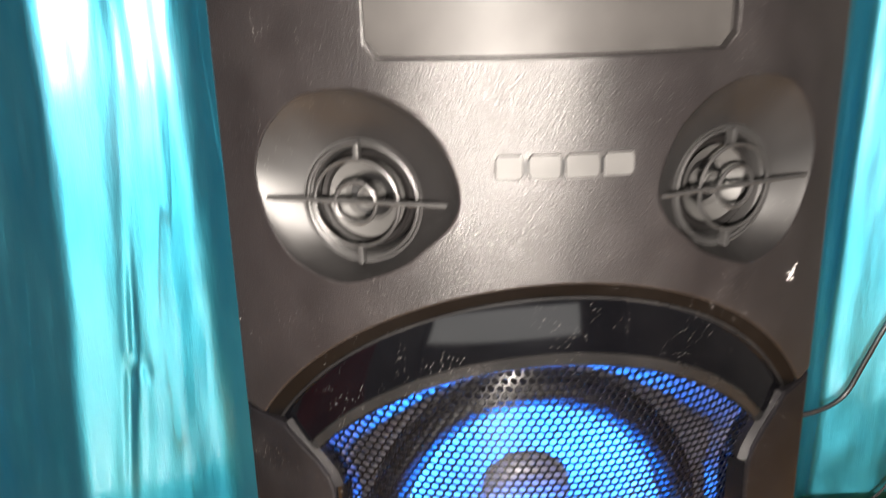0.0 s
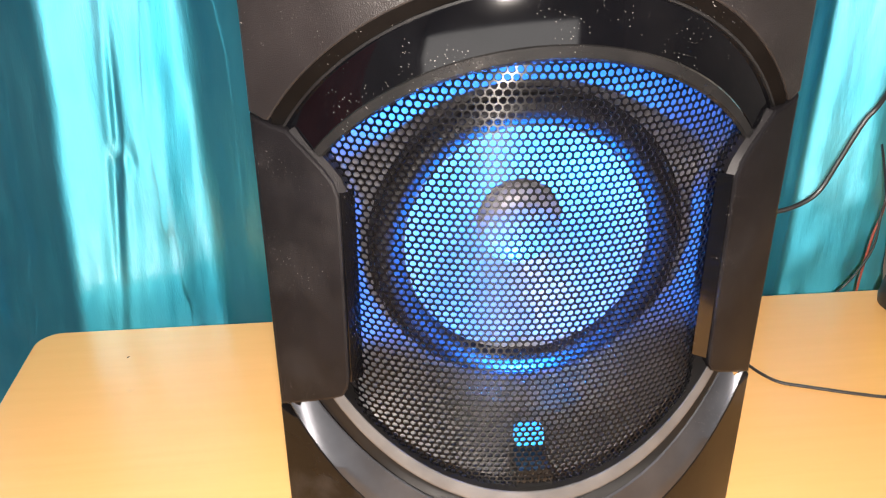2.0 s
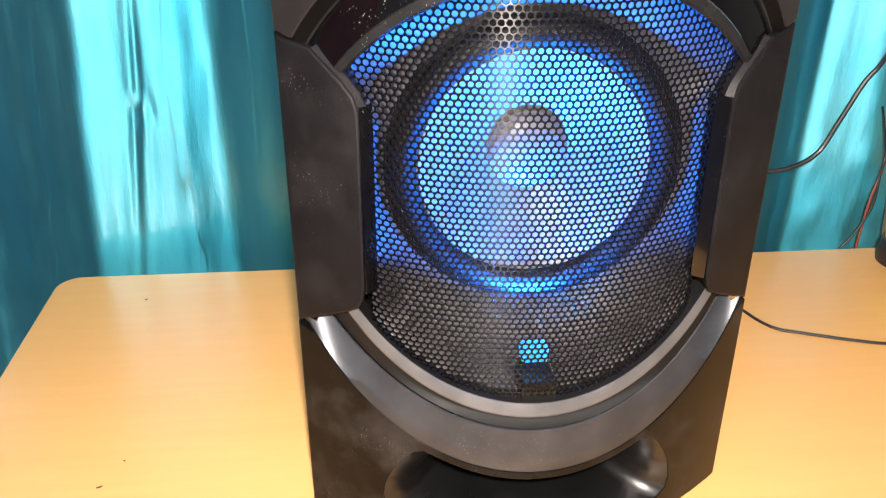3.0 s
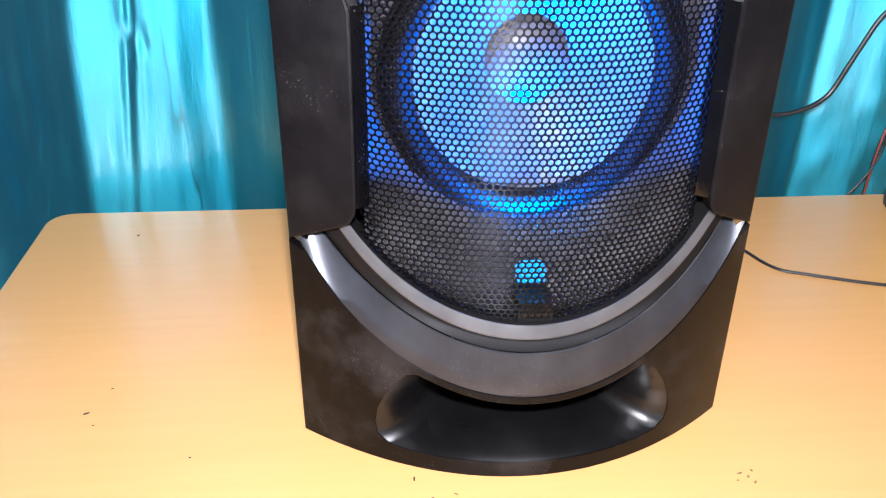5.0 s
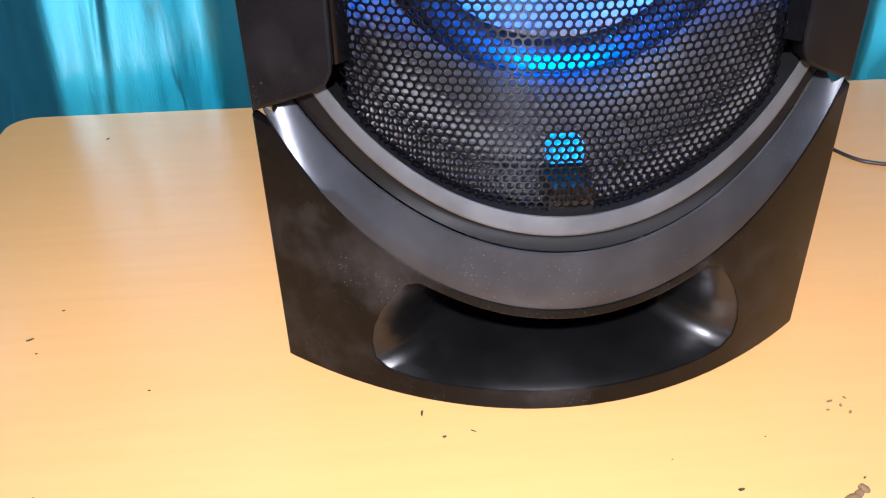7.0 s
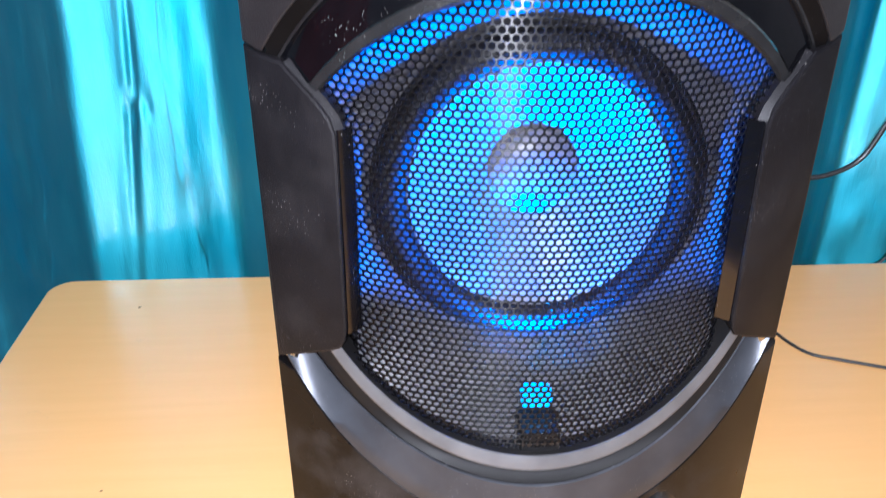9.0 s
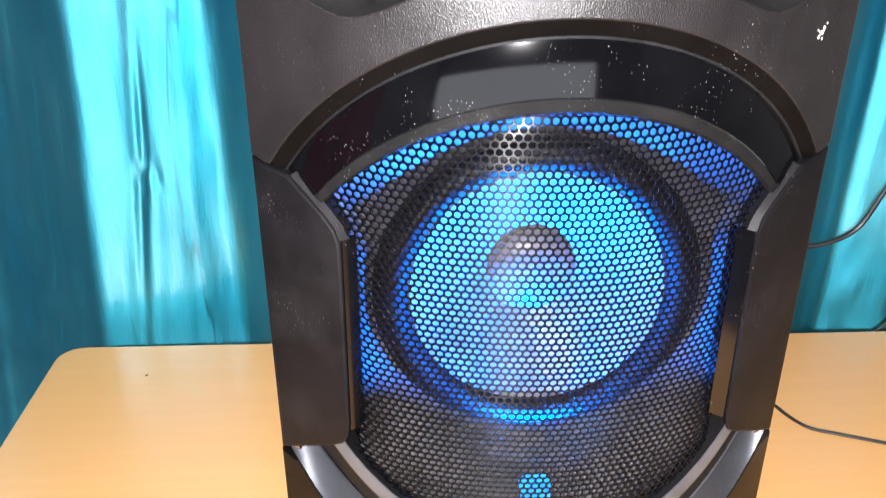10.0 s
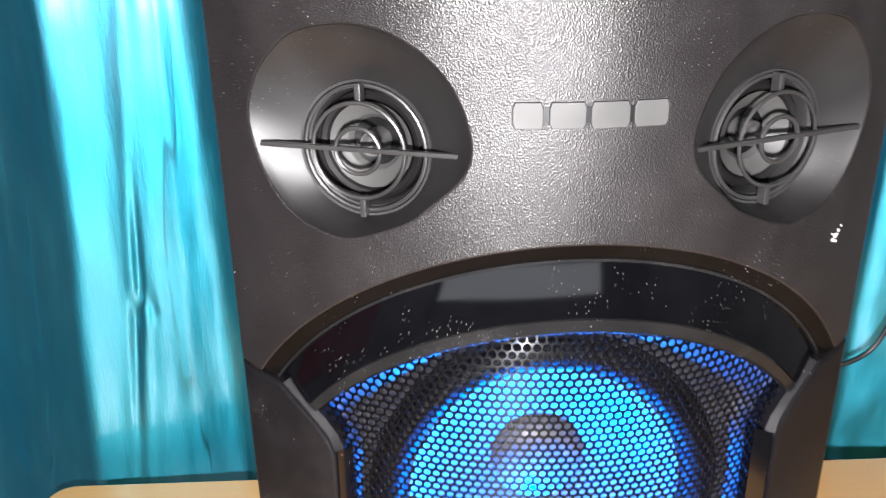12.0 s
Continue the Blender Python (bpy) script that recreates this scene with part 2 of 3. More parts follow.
def plate(outline, holes=(), off=0.0, depth=0.01, edge=0.0008, steps=149, shape=front):
    """A bowed plate with that outline in (x, z), rounded front edges and walls that go back by depth."""
    bm = bmesh.new()
    loops = [dense(outline)] + [dense(h) for h in holes]
    inner = [shrink(loops[0], edge)] + [shrink(h, -edge) for h in loops[1:]]
    edges = []
    for loop in inner:
        vs = [bm.verts.new((x, 0, z)) for x, z in loop]
        edges += [bm.edges.new((a, b)) for a, b in zip(vs, vs[1:] + vs[:1])]
    bmesh.ops.triangle_fill(bm, use_beauty=True, use_dissolve=False, edges=edges)
    xs = [x for x, _ in loops[0]]
    lo, hi = min(xs), max(xs)
    for k in range(1, steps):
        bmesh.ops.bisect_plane(bm, geom=bm.verts[:] + bm.edges[:] + bm.faces[:], plane_co=(lo + (hi - lo) * k / steps, 0, 0), plane_no=(1, 0, 0), dist=1e-6)
    def strip(x):
        """The bow, straight from one cut to the next, so that each strip of the plate is flat."""
        k = min(steps - 1, max(0, math.floor((x - lo) / (hi - lo) * steps)))
        a, b = lo + (hi - lo) * k / steps, lo + (hi - lo) * (k + 1) / steps
        return shape(a, off) + (shape(b, off) - shape(a, off)) * (x - a) / (b - a)

    for v in bm.verts:
        v.co.y = strip(v.co.x)
    for big, small in zip(loops, inner):
        mid = [((a[0] * 0.7 + b[0] * 0.3), (a[1] * 0.7 + b[1] * 0.3)) for a, b in zip(big, small)]
        loft([[(x, strip(x), z) for x, z in small], [(x, shape(x, off + edge * 0.3), z) for x, z in mid], [(x, shape(x, off + edge), z) for x, z in big], [(x, shape(x, off + depth), z) for x, z in big]], True, bm=bm)
    return bm


def arc(cz, r, x0, x1, n, up=True):
    """Points of a circle about (0, cz) from x0 to x1, on its upper or lower half."""
    a0, a1 = math.asin(x0 / r), math.asin(x1 / r)
    return [(r * math.sin(a), cz + (1 if up else -1) * r * math.cos(a)) for a in (a0 + (a1 - a0) * k / n for k in range(n + 1))]


def band(rows, bm=None):
    """A strip through rows of (points, off): each row a list of (x, z) laid on the bowed front."""
    return loft([[(x, front(x, off(x) if callable(off) else off), z) for x, z in pts] for pts, off in rows], False, bm=bm)


# ---- room ----
def slab(name, x0, x1, y0, y1, z0, z1, material, label, category):
    return thing(name, box(x0, x1, y0, y1, z0, z1), material, label, category, "structure")


slab("floor", -2.1, 2.1, -2.7, 0.8, -0.1, 0, FLOOR, "grey tiled floor of the room", "floor")
slab("ceiling", -2.1, 2.1, -2.7, 0.8, 2.7, 2.8, DIM_WALL, "unseen ceiling, grey to hold down bounced light", "ceiling")
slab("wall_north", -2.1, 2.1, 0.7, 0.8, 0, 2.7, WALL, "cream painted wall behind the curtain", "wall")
slab("wall_west", -2.1, -2.0, -2.6, 0.7, 0, 2.7, DIM_WALL, "unseen side wall, grey to hold down bounced light", "wall")
slab("wall_east", 2.0, 2.1, -2.6, 0.7, 0, 2.7, DIM_WALL, "unseen side wall, grey to hold down bounced light", "wall")
# the unseen wall opposite, with a wide opening added for the light panel
wall_s = holder("wall_south", "unseen grey wall with an opening added for the light panel", "wall")
tagged(wall_s, kind="structure")
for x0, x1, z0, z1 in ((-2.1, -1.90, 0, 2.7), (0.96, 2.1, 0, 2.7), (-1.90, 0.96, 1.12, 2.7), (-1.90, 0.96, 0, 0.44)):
    part("wall_section", box(x0, x1, -2.7, -2.6, z0, z1), DIM_WALL, wall_s)

blanket = bmesh.new()
bl = [[blanket.verts.new((-1.975 + 0.02 * math.sin(14 * y + 2 * z), y, z)) for y in np.linspace(-1.3, -0.25, 40)] for z in np.linspace(0.2, 1.5, 12)]
for a, b in zip(bl, bl[1:]):
    for k in range(39):
        blanket.faces.new((a[k], a[k + 1], b[k + 1], b[k]))
thing("red_blanket", blanket, RED, "red cloth hung against the side wall", "blanket").modifiers.new("cloth", "SOLIDIFY").thickness = 0.01

# ---- table ----
def rounded_rect(x0, x1, y0, y1, r, n=8):
    out = []
    for cx, cy, a0 in ((x1 - r, y1 - r, 0), (x0 + r, y1 - r, 90), (x0 + r, y0 + r, 180), (x1 - r, y0 + r, 270)):
        out += [(cx + r * math.cos(radians(a0 + 90 * k / n)), cy + r * math.sin(radians(a0 + 90 * k / n))) for k in range(n + 1)]
    return out


table = holder("table", "beech laminate table with rounded corners and square legs", "table")
TX0, TX1, TY0, TY1 = -0.478, 0.76, -0.30, 0.399
TURN = -0.016


def turn(x, y):
    """The table stands about one degree askew to the speaker."""
    return x, y + TURN * (x + 0.2)


def table_loop(grow, z):
    return [(*turn(x, y), z) for x, y in rounded_rect(TX0 - grow, TX1 + grow, TY0 - grow, TY1 + grow, 0.028 + grow)]


part("tabletop", loft([table_loop(-0.002, TOP - 0.03), table_loop(0, TOP - 0.028), table_loop(0, TOP - 0.003), table_loop(-0.001, TOP - 0.0008), table_loop(-0.003, TOP)], True, True, True), WOOD, table, "pale beech laminate top with rounded corners")
for x in (TX0 + 0.06, TX1 - 0.06):
    for y in (TY0 + 0.06, TY1 - 0.06):
        tx, ty = turn(x, y)
        part("leg", box(tx - 0.025, tx + 0.025, ty - 0.025, ty + 0.025, 0, TOP - 0.03, 0.003), WOOD, table)
for y in (TY0 + 0.06, TY1 - 0.06):
    part("apron", box(TX0 + 0.09, TX1 - 0.09, y - 0.01, y + 0.01, TOP - 0.11, TOP - 0.03), WOOD, table)

# ---- curtain ----
# folds from left to right: x at the table's back edge, x 37 cm higher, slope of the cloth there
FOLDS = [(-0.720, -0.700, 0.50), (-0.650, -0.630, 0.55), (-0.630, -0.605, -0.05), (-0.605, -0.575, -0.38), (-0.590, -0.550, -0.05), (-0.572, -0.530, -0.30), (-0.548, -0.508, -0.52),
         (-0.525, -0.492, -0.18), (-0.505, -0.478, -0.50), (-0.470, -0.450, -0.30), (-0.455, -0.436, -0.52), (-0.444, -0.425, -0.05), (-0.434, -0.413, 0.36), (-0.420, -0.395, 0.32), (-0.411, -0.376, 0.16), (-0.404, -0.364, -0.06),
         (-0.398, -0.356, 0.26), (-0.382, -0.346, 0.06), (-0.362, -0.332, 0.30), (-0.340, -0.322, 0.10), (-0.318, -0.312, 0.38), (-0.296, -0.300, 0.28), (-0.282, -0.284, -0.15), (-0.266, -0.262, -0.60), (-0.160, -0.160, -0.62),
         (0.300, 0.300, 0.30), (0.340, 0.340, 0.40), (0.380, 0.372, 0.20), (0.405, 0.395, 0.65),
         (0.420, 0.412, 0.40), (0.438, 0.438, 0.55), (0.452, 0.460, 0.95), (0.472, 0.482, 0.90), (0.480, 0.491, -0.10), (0.490, 0.499, -0.52), (0.508, 0.512, -0.34), (0.547, 0.540, -0.46), (0.590, 0.572, -0.22), (0.640, 0.615, -0.40)]
FINE = np.linspace(-1.55, 0.65, 2201)
SOFT = np.exp(-np.linspace(-2, 2, 13) ** 2)
SOFT /= SOFT.sum()


def pleat_row(z):
    """Depth of the cloth along x: the slopes, softened and summed up; plain even pleats further left."""
    h = min(1.35, max(-0.6, (z - 0.75) / 0.37))
    slope = np.interp(FINE, [a + (b - a) * h for a, b, _ in FOLDS], [f[2] for f in FOLDS])
    slope = np.where(FINE < -0.72, 0.55 * np.sin((FINE + 0.72) * 2 * np.pi / 0.17 + 1.1), slope)
    slope = np.convolve(np.pad(slope, 6, mode="edge"), SOFT, mode="valid")
    depth = np.cumsum(slope) * 0.001
    left, right = depth - depth[np.searchsorted(FINE, -0.43)] - 0.040, depth - depth[np.searchsorted(FINE, 0.462)] + 0.020
    # behind the speaker the two runs of cloth meet in shallow even pleats
    w = np.clip((FINE + 0.17) / 0.47, 0, 1)
    return np.where(w <= 0, left, np.where(w >= 1, right, left[np.searchsorted(FINE, -0.17)] * (1 - w) + right[np.searchsorted(FINE, 0.30)] * w + 0.012 * np.sin(w * 8 * np.pi)))


def curtain_y(x, z, row):
    y = float(np.interp(x, FINE, row))
    y += 0.0040 * noise.noise(Vector((x * 7, 0.3, z * 2.5))) + 0.0016 * noise.noise(Vector((x * 28 + z * 4, 1.7, z * 6))) + 0.0006 * noise.noise(Vector((x * 60 - z * 5, 8.7, z * 10))) + 0.00025 * noise.noise(Vector((x * 90 - z * 12, 4.1, z * 16)))
    # soft crumples low down, away from the broad fold
    low_down = min(1, max(0, (1.0 - z) / 0.25))
    side = min(1, max(0, (-0.47 - x) / 0.04)) + min(1, max(0, (x - 0.47) / 0.03))
    y += side * low_down * (0.0030 * noise.noise(Vector((x * 22 + z * 12, 3.3, z * 20))) + 0.0012 * noise.noise(Vector((x * 40 - z * 30, 6.3, z * 34))))
    # a puckered snag on the broad fold, with a crease above and below it
    y += 0.0035 * math.exp(-((x + 0.362) / 0.012) ** 2 - ((z - 0.935 + 0.8 * (x + 0.362)) / 0.005) ** 2)
    c = -0.374 + 0.09 * (z - 0.93)
    y += 0.0040 * math.exp(-((x - c) / 0.004) ** 2) * math.exp(-((z - 1.00) / 0.07) ** 2)
    c = -0.380 + 0.11 * (z - 0.93)
    y += (0.0045 * math.exp(-((x - c) / 0.005) ** 2) - 0.003 * math.exp(-((x - c - 0.012) / 0.006) ** 2)) * math.exp(-(max(0, z - 0.93) / 0.01) ** 2) * min(1, max(0.3, (z - 0.70) / 0.2))
    return 0.495 + y


def curtain(x0, right_edge, nx, nz, label):
    bm = bmesh.new()
    rows = []
    for j in range(nz + 1):
        z = 0.03 + 2.45 * j / nz
        x1 = right_edge(z)
        row = pleat_row(z)
        rows.append([bm.verts.new((x, curtain_y(x, z, row), z)) for x in (x0 + (x1 - x0) * i / nx for i in range(nx + 1))])
    for a, b in zip(rows, rows[1:]):
        for i in range(nx):
            bm.faces.new((a[i], a[i + 1], b[i + 1], b[i]))
    ob = thing("curtain", bm, SATIN_CLOTH, label, "curtain", sharp=80)
    mod = ob.modifiers.new("cloth", "SOLIDIFY")
    mod.thickness = 0.0012
    return ob


curtain(-1.5, lambda z: 0.603 - 0.14 * max(0, min(z, 1.05) - 0.70) + 0.005 * math.sin(9 * z), 1200, 190, "turquoise satin curtain hanging in soft folds behind the table")
rod = holder("curtain_rod", "dark metal curtain rod fixed to the wall", "curtain rod")
part("rod", tube([(-1.55, 0.49, 2.49), (0, 0.49, 2.49), (0.8, 0.49, 2.49)], 0.011), CABLE, rod)
for x in (-1.5, 0.75):
    part("bracket", box(x - 0.01, x + 0.01, 0.485, 0.70, 2.47, 2.50), CABLE, rod)

# ---- speaker ----
speaker = holder("party_speaker", "tall black party speaker with a bowed front standing on the table", "speaker", (0, 0, 0))
WZ = 1.0326      # height of the woofer's axis
part("cabinet_body", box(-0.162, 0.162, 0.048, 0.31, TOP + 0.004, 1.46, 0.004), PANEL, speaker, "plain black cabinet")
for x in (-0.13, 0.13):
    for y in (0.07, 0.28):
        part("foot", box(x - 0.02, x + 0.02, y - 0.02, y + 0.02, TOP, TOP + 0.006), RUBBER, speaker)

# tweeter openings: a lopsided oval, mirrored
OVAL = [(-0.0495, 0.004), (-0.046, 0.019), (-0.039, 0.031), (-0.024, 0.044), (0.001, 0.048), (0.023, 0.041), (0.040, 0.025), (0.0485, 0.002), (0.045, -0.014),
        (0.030, -0.029), (0.020, -0.037), (-0.003, -0.0465), (-0.018, -0.0455), (-0.034, -0.0365), (-0.045, -0.018)]


def smooth_loop(pts, n=6):
    out, m = [], len(pts)
    for i in range(m):
        a, b, c, d = (Vector(pts[(i + k) % m]) for k in (-1, 0, 1, 2))
        for k in range(n):
            t = k / n
            q = 0.5 * (2 * b + (c - a) * t + (2 * a - 5 * b + 4 * c - d) * t * t + (3 * b - a - 3 * c + d) * t ** 3)
            out.append((q.x, q.y))
    return out


TW_X, TW_Z = 0.0965, 1.2555
ovals = {s: [(s * (-TW_X + x), TW_Z + z) for x, z in smooth_loop(OVAL)] for s in (1, -1)}

# upper panel: from the arch to the top, with the two openings and the display's recess
upper = [(-0.165, 1.126), (-0.1565, 1.1225)] + arc(WZ, 0.178, -0.1535, 0.1535, 60) + [(0.1565, 1.1225), (0.165, 1.126), (0.165, 1.46), (-0.165, 1.46)]
display_hole = [(x, 1.375 + z) for x, z in ((-0.088, -0.050), (-0.082, -0.057), (0.079, -0.057), (0.085, -0.050), (0.085, 0.05), (0.079, 0.057), (-0.082, 0.057), (-0.088, 0.05))]
part("upper_panel", plate(upper, [ovals[1], ovals[-1], display_hole], 0, 0.02, 0.0012), GRAINED, speaker, "grained black plastic front panel")
part("display", plate(shrink(display_hole, -0.002), (), 0.008, 0.004, 0.0005, 30), FASCIA, speaker, "grey recessed display panel")
part("top_panel", box(-0.165, 0.165, 0.002, 0.05, 1.4605, 1.468, 0.002), PANEL, speaker)

# bevel round the arch, glossy arch band and its lip
X_END = 0.150
part("arch_bevel", band([(arc(WZ, 0.1785, -0.152, 0.152, 80), 0.0012), (arc(WZ, 0.1700, -0.152, 0.152, 80), 0.0060), (arc(WZ, 0.1698, -0.152, 0.152, 80), 0.0080)]), CHAMFER, speaker, "dusty sloping bevel above the arch")
part("arch_ridge", band([(arc(WZ, 0.1701, -0.151, 0.151, 80), 0.0070), (arc(WZ, 0.1698, -0.151, 0.151, 80), 0.0055), (arc(WZ, 0.1685, -0.151, 0.151, 80), 0.0055), (arc(WZ, 0.1679, -0.151, 0.151, 80), 0.0080)]), EDGE, speaker, "ridge between bevel and arch, edge highlight put into its grey")
part("arch_band", band([(arc(WZ, 0.1680, -X_END, X_END, 80), 0.0082), (arc(1.0300, 0.1675, -X_END, X_END, 80), 0.0076), (arc(1.024, 0.1655, -X_END, X_END, 80), 0.0064), (arc(1.0170, 0.1633, -X_END, X_END, 80), 0.0058), (arc(1.0110, 0.1620, -X_END, X_END, 80), 0.0053)]), GLOSS, speaker, "glossy black arched band")
part("arch_lip", band([(arc(1.0110, 0.1622, -X_END, X_END, 80), 0.0076), (arc(1.0104, 0.1617, -X_END, X_END, 80), 0.0052), (arc(1.0058, 0.1601, -X_END, X_END, 80), 0.0056), (arc(1.0045, 0.1590, -X_END, X_END, 80), 0.0085), (arc(1.0045, 0.1585, -X_END, X_END, 80), 0.03)]), EDGE, speaker, "satin grey lip under the arched band")

# side panels with sloping glossy inner walls
SIDE = [(-0.165, 1.1235), (-0.157, 1.1212), (-0.1435, 1.1190), (-0.1245, 1.1000), (-0.1185, 1.0920), (-0.1160, 1.0840), (-0.1158, 1.07), (-0.1168, 0.960), (-0.1180, 0.9520), (-0.1215, 0.9450), (-0.128, 0.9405), (-0.1648, 0.9205)]
for s in (-1, 1):
    pts = [(-s * x, z) for x, z in SIDE]
    panel = part("side_panel", plate(pts, (), 0, 0.016, 0.0022, 16), PANEL, speaker, "dusty black side panel with a notched top")
    wall = [(s * (0.1160 + 0.001 * (1 - k / 12)), 0.957 + (1.086 - 0.957) * k / 12) for k in range(13)]
    part("inner_wall", band([([(x, z) for x, z in wall], 0.0022), ([(x - s * 0.0012, z) for x, z in wall], 0.0022), ([(x - s * 0.0085, z) for x, z in wall], 0.0120), ([(x - s * 0.0090, z) for x, z in wall], 0.022)]), GLOSS, panel, "glossy black inner edge")
    top = [(s * x, z) for x, z in ((0.1432, 1.1178), (0.1245, 1.0990), (0.1185, 1.0910), (0.1158, 1.0840))]
    part("upper_wall", band([(top, 0.002), ([(x - s * 0.004, z + 0.002) for x, z in top], 0.007), ([(x - s * 0.005, z + 0.002) for x, z in top], 0.022)]), PANEL, panel)
    foot = [(s * x, z) for x, z in ((0.1640, 0.9215), (0.128, 0.9415), (0.1215, 0.946), (0.1180, 0.953), (0.1166, 0.960))]
    part("lower_wall", band([(foot, 0.002), ([(x, z - 0.001) for x, z in foot], 0.024)]), GLOSS, panel)

# lower trim: silver band, groove, channel and inner rim
OUT_C, OUT_R = 0.9995, 0.175
LX = 0.158


def low(cz, r, x=LX):
    return arc(cz, r, -min(x, r * 0.995), min(x, r * 0.995), 90, False)


def dip(extra):
    """The band's inner edge lies deeper towards its ends."""
    return lambda x: extra + 0.0035 + 0.0105 * min(1, abs(x) / 0.145) ** 2


part("silver_band", band([(low(OUT_C, OUT_R + 0.0004), 0.0010), (low(OUT_C, OUT_R - 0.0008), 0.0004), (low(1.016, 0.1790, 0.152), lambda x: 0.0016 + 0.0045 * min(1, abs(x) / 0.15) ** 2), (low(1.0385, 0.1805, 0.146), dip(0)), (low(1.0387, 0.1800, 0.146), dip(0.0015))]), GUNMETAL, speaker, "satin gunmetal crescent band", sharp=50)
part("groove", band([(low(1.0387, 0.1802, 0.146), dip(0.0034)), (low(1.0385, 0.1780, 0.145), dip(0.0034))]), RUBBER, speaker)
part("channel", band([(low(1.0385, 0.1786, 0.145), dip(0.0030)), (low(1.0383, 0.1780, 0.145), dip(0.0004)), (low(1.0330, 0.1695, 0.142), 0.0100), (low(1.0280, 0.1625, 0.139), 0.0108), (low(1.0240, 0.1570, 0.136), 0.0104), (low(1.0232, 0.1556, 0.1355), 0.0098)]), RUBBER, speaker, "dark hollow channel inside the band", sharp=50)
part("inner_rim", band([(low(1.0233, 0.1560, 0.1355), 0.0110), (low(1.0233, 0.1556, 0.1355), 0.0074), (low(1.0240, 0.1550, 0.135), 0.0070), (low(1.0290, 0.1514, 0.132), 0.0082), (low(1.0290, 0.1508, 0.132), 0.0084), (low(1.0290, 0.1506, 0.132), 0.0095)]), RIM, speaker, "pale satin rim under the grille")
part("rim_wall", band([(low(1.0290, 0.1506, 0.132), 0.0095), (low(1.0290, 0.1502, 0.132), 0.0300)]), RUBBER, speaker, "dark wall inside the rim")

# lower panel with the bass port
top_edge = arc(OUT_C, OUT_R, -0.1535, 0.1535, 70, False)
lower = [(-0.165, TOP + 0.0015), (0.165, TOP + 0.0015), (0.165, 0.919), (0.157, 0.9155)] + top_edge[::-1] + [(-0.157, 0.9155), (-0.165, 0.919)]
port_top = [(x, z - 0.0065) for x, z in arc(OUT_C, OUT_R, -0.070, 0.070, 24, False)]
PORT = [(-0.1095, 0.7860), (-0.1075, 0.7990), (-0.1020, 0.8130), (-0.0935, 0.8270), (-0.0870, 0.8345), (-0.0800, 0.8365)] + port_top[1:-1] + [(0.0800, 0.8365), (0.0870, 0.8345), (0.0935, 0.8270), (0.1020, 0.8130), (0.1075, 0.7990), (0.1095, 0.7860),
        (0.1080, 0.7755), (0.1010, 0.7695), (0.085, 0.7668), (0.06, 0.7660), (0.03, 0.7656), (0, 0.7655), (-0.03, 0.7656), (-0.06, 0.7660), (-0.085, 0.7668), (-0.1010, 0.7695), (-0.1080, 0.7755)]
lower_panel = part("lower_panel", plate(lower, [PORT], 0, 0.010, 0.0009), LOWER, speaker, "smooth black lower front panel with dust smudges")
mouth = dense(PORT)
loops = []
for k in range(13):
    t = k / 12
    sx, dz = 1 - 0.62 * t ** 0.8, 0.010 * t
    loops.append([(x * sx, front(x) + 0.0009 + (0.085 * t ** 1.5) + 0.0, (z - 0.792) * (1 - 0.25 * t) + 0.792 + dz) for x, z in mouth])
part("bass_port", loft(loops, True, False, True), SATIN, lower_panel, "flared satin black bass port", sharp=60)
part("base_plate", plate([(-0.163, TOP + 0.0002), (0.163, TOP + 0.0002), (0.163, TOP + 0.0022), (-0.163, TOP + 0.0022)], (), 0.0015, 0.05, 0.0003, 40), RUBBER, speaker)


# perforated grille: a hexagonal lattice of round holes in bowed steel
def grille_limit(x, z):
    """Distance inside the grille's outline, in metres."""
    d = 0.1505 - math.hypot(x, z - 1.029) if z < 1.03 else 0.1590 - math.hypot(x, z - 1.0045)
    return min(d, 0.1100 + 0.016 * min(1, max(0, (z - 1.072) / 0.03)) - abs(x))


def grille_y(x, z):
    d = min(0.012, max(-0.006, grille_limit(x, z)))
    return front(x, 0.0112) + 0.0035 * (1 - d / 0.012) ** 2


def grille():
    pitch, rows = 0.00460, 76
    dz = pitch * math.sqrt(3) / 2
    verts, faces = [], []
    ro = pitch / math.sqrt(3)
    for j in range(rows):
        z = 0.872 + j * dz
        for i in range(-27, 28):
            x = (i + 0.5 * (j % 2)) * pitch
            if grille_limit(x, z) < -0.0030:
                continue
            base = len(verts)
            for k in range(12):
                a = math.pi * k / 6 + math.pi / 6
                r = ro if k % 2 == 0 else ro * math.cos(math.pi / 6)
                verts.append((x + r * math.cos(a), z + r * math.sin(a), 0))
            for r, d in ((0.00198, 0), (0.00182, 0.00022), (0.00176, 0.0010)):
                for k in range(12):
                    a = math.pi * k / 6 + math.pi / 6
                    verts.append((x + r * math.cos(a), z + r * math.sin(a), d))
            for layer in range(3):
                for k in range(12):
                    n = (k + 1) % 12
                    p, q = base + layer * 12, base + layer * 12 + 12
                    faces.append((p + k, p + n, q + n, q + k))
    me = bpy.data.meshes.new("grille")
    me.from_pydata([(x, grille_y(x, z) + d, z) for x, z, d in verts], [], faces)
    me.polygons.foreach_set("use_smooth", [(k // 12) % 3 > 0 for k in range(len(faces))])
    me.materials.append(GRILLE)
    ob = new("grille", me)
    ob.parent = speaker
    return tagged(ob, "perforated black steel grille")


grille()


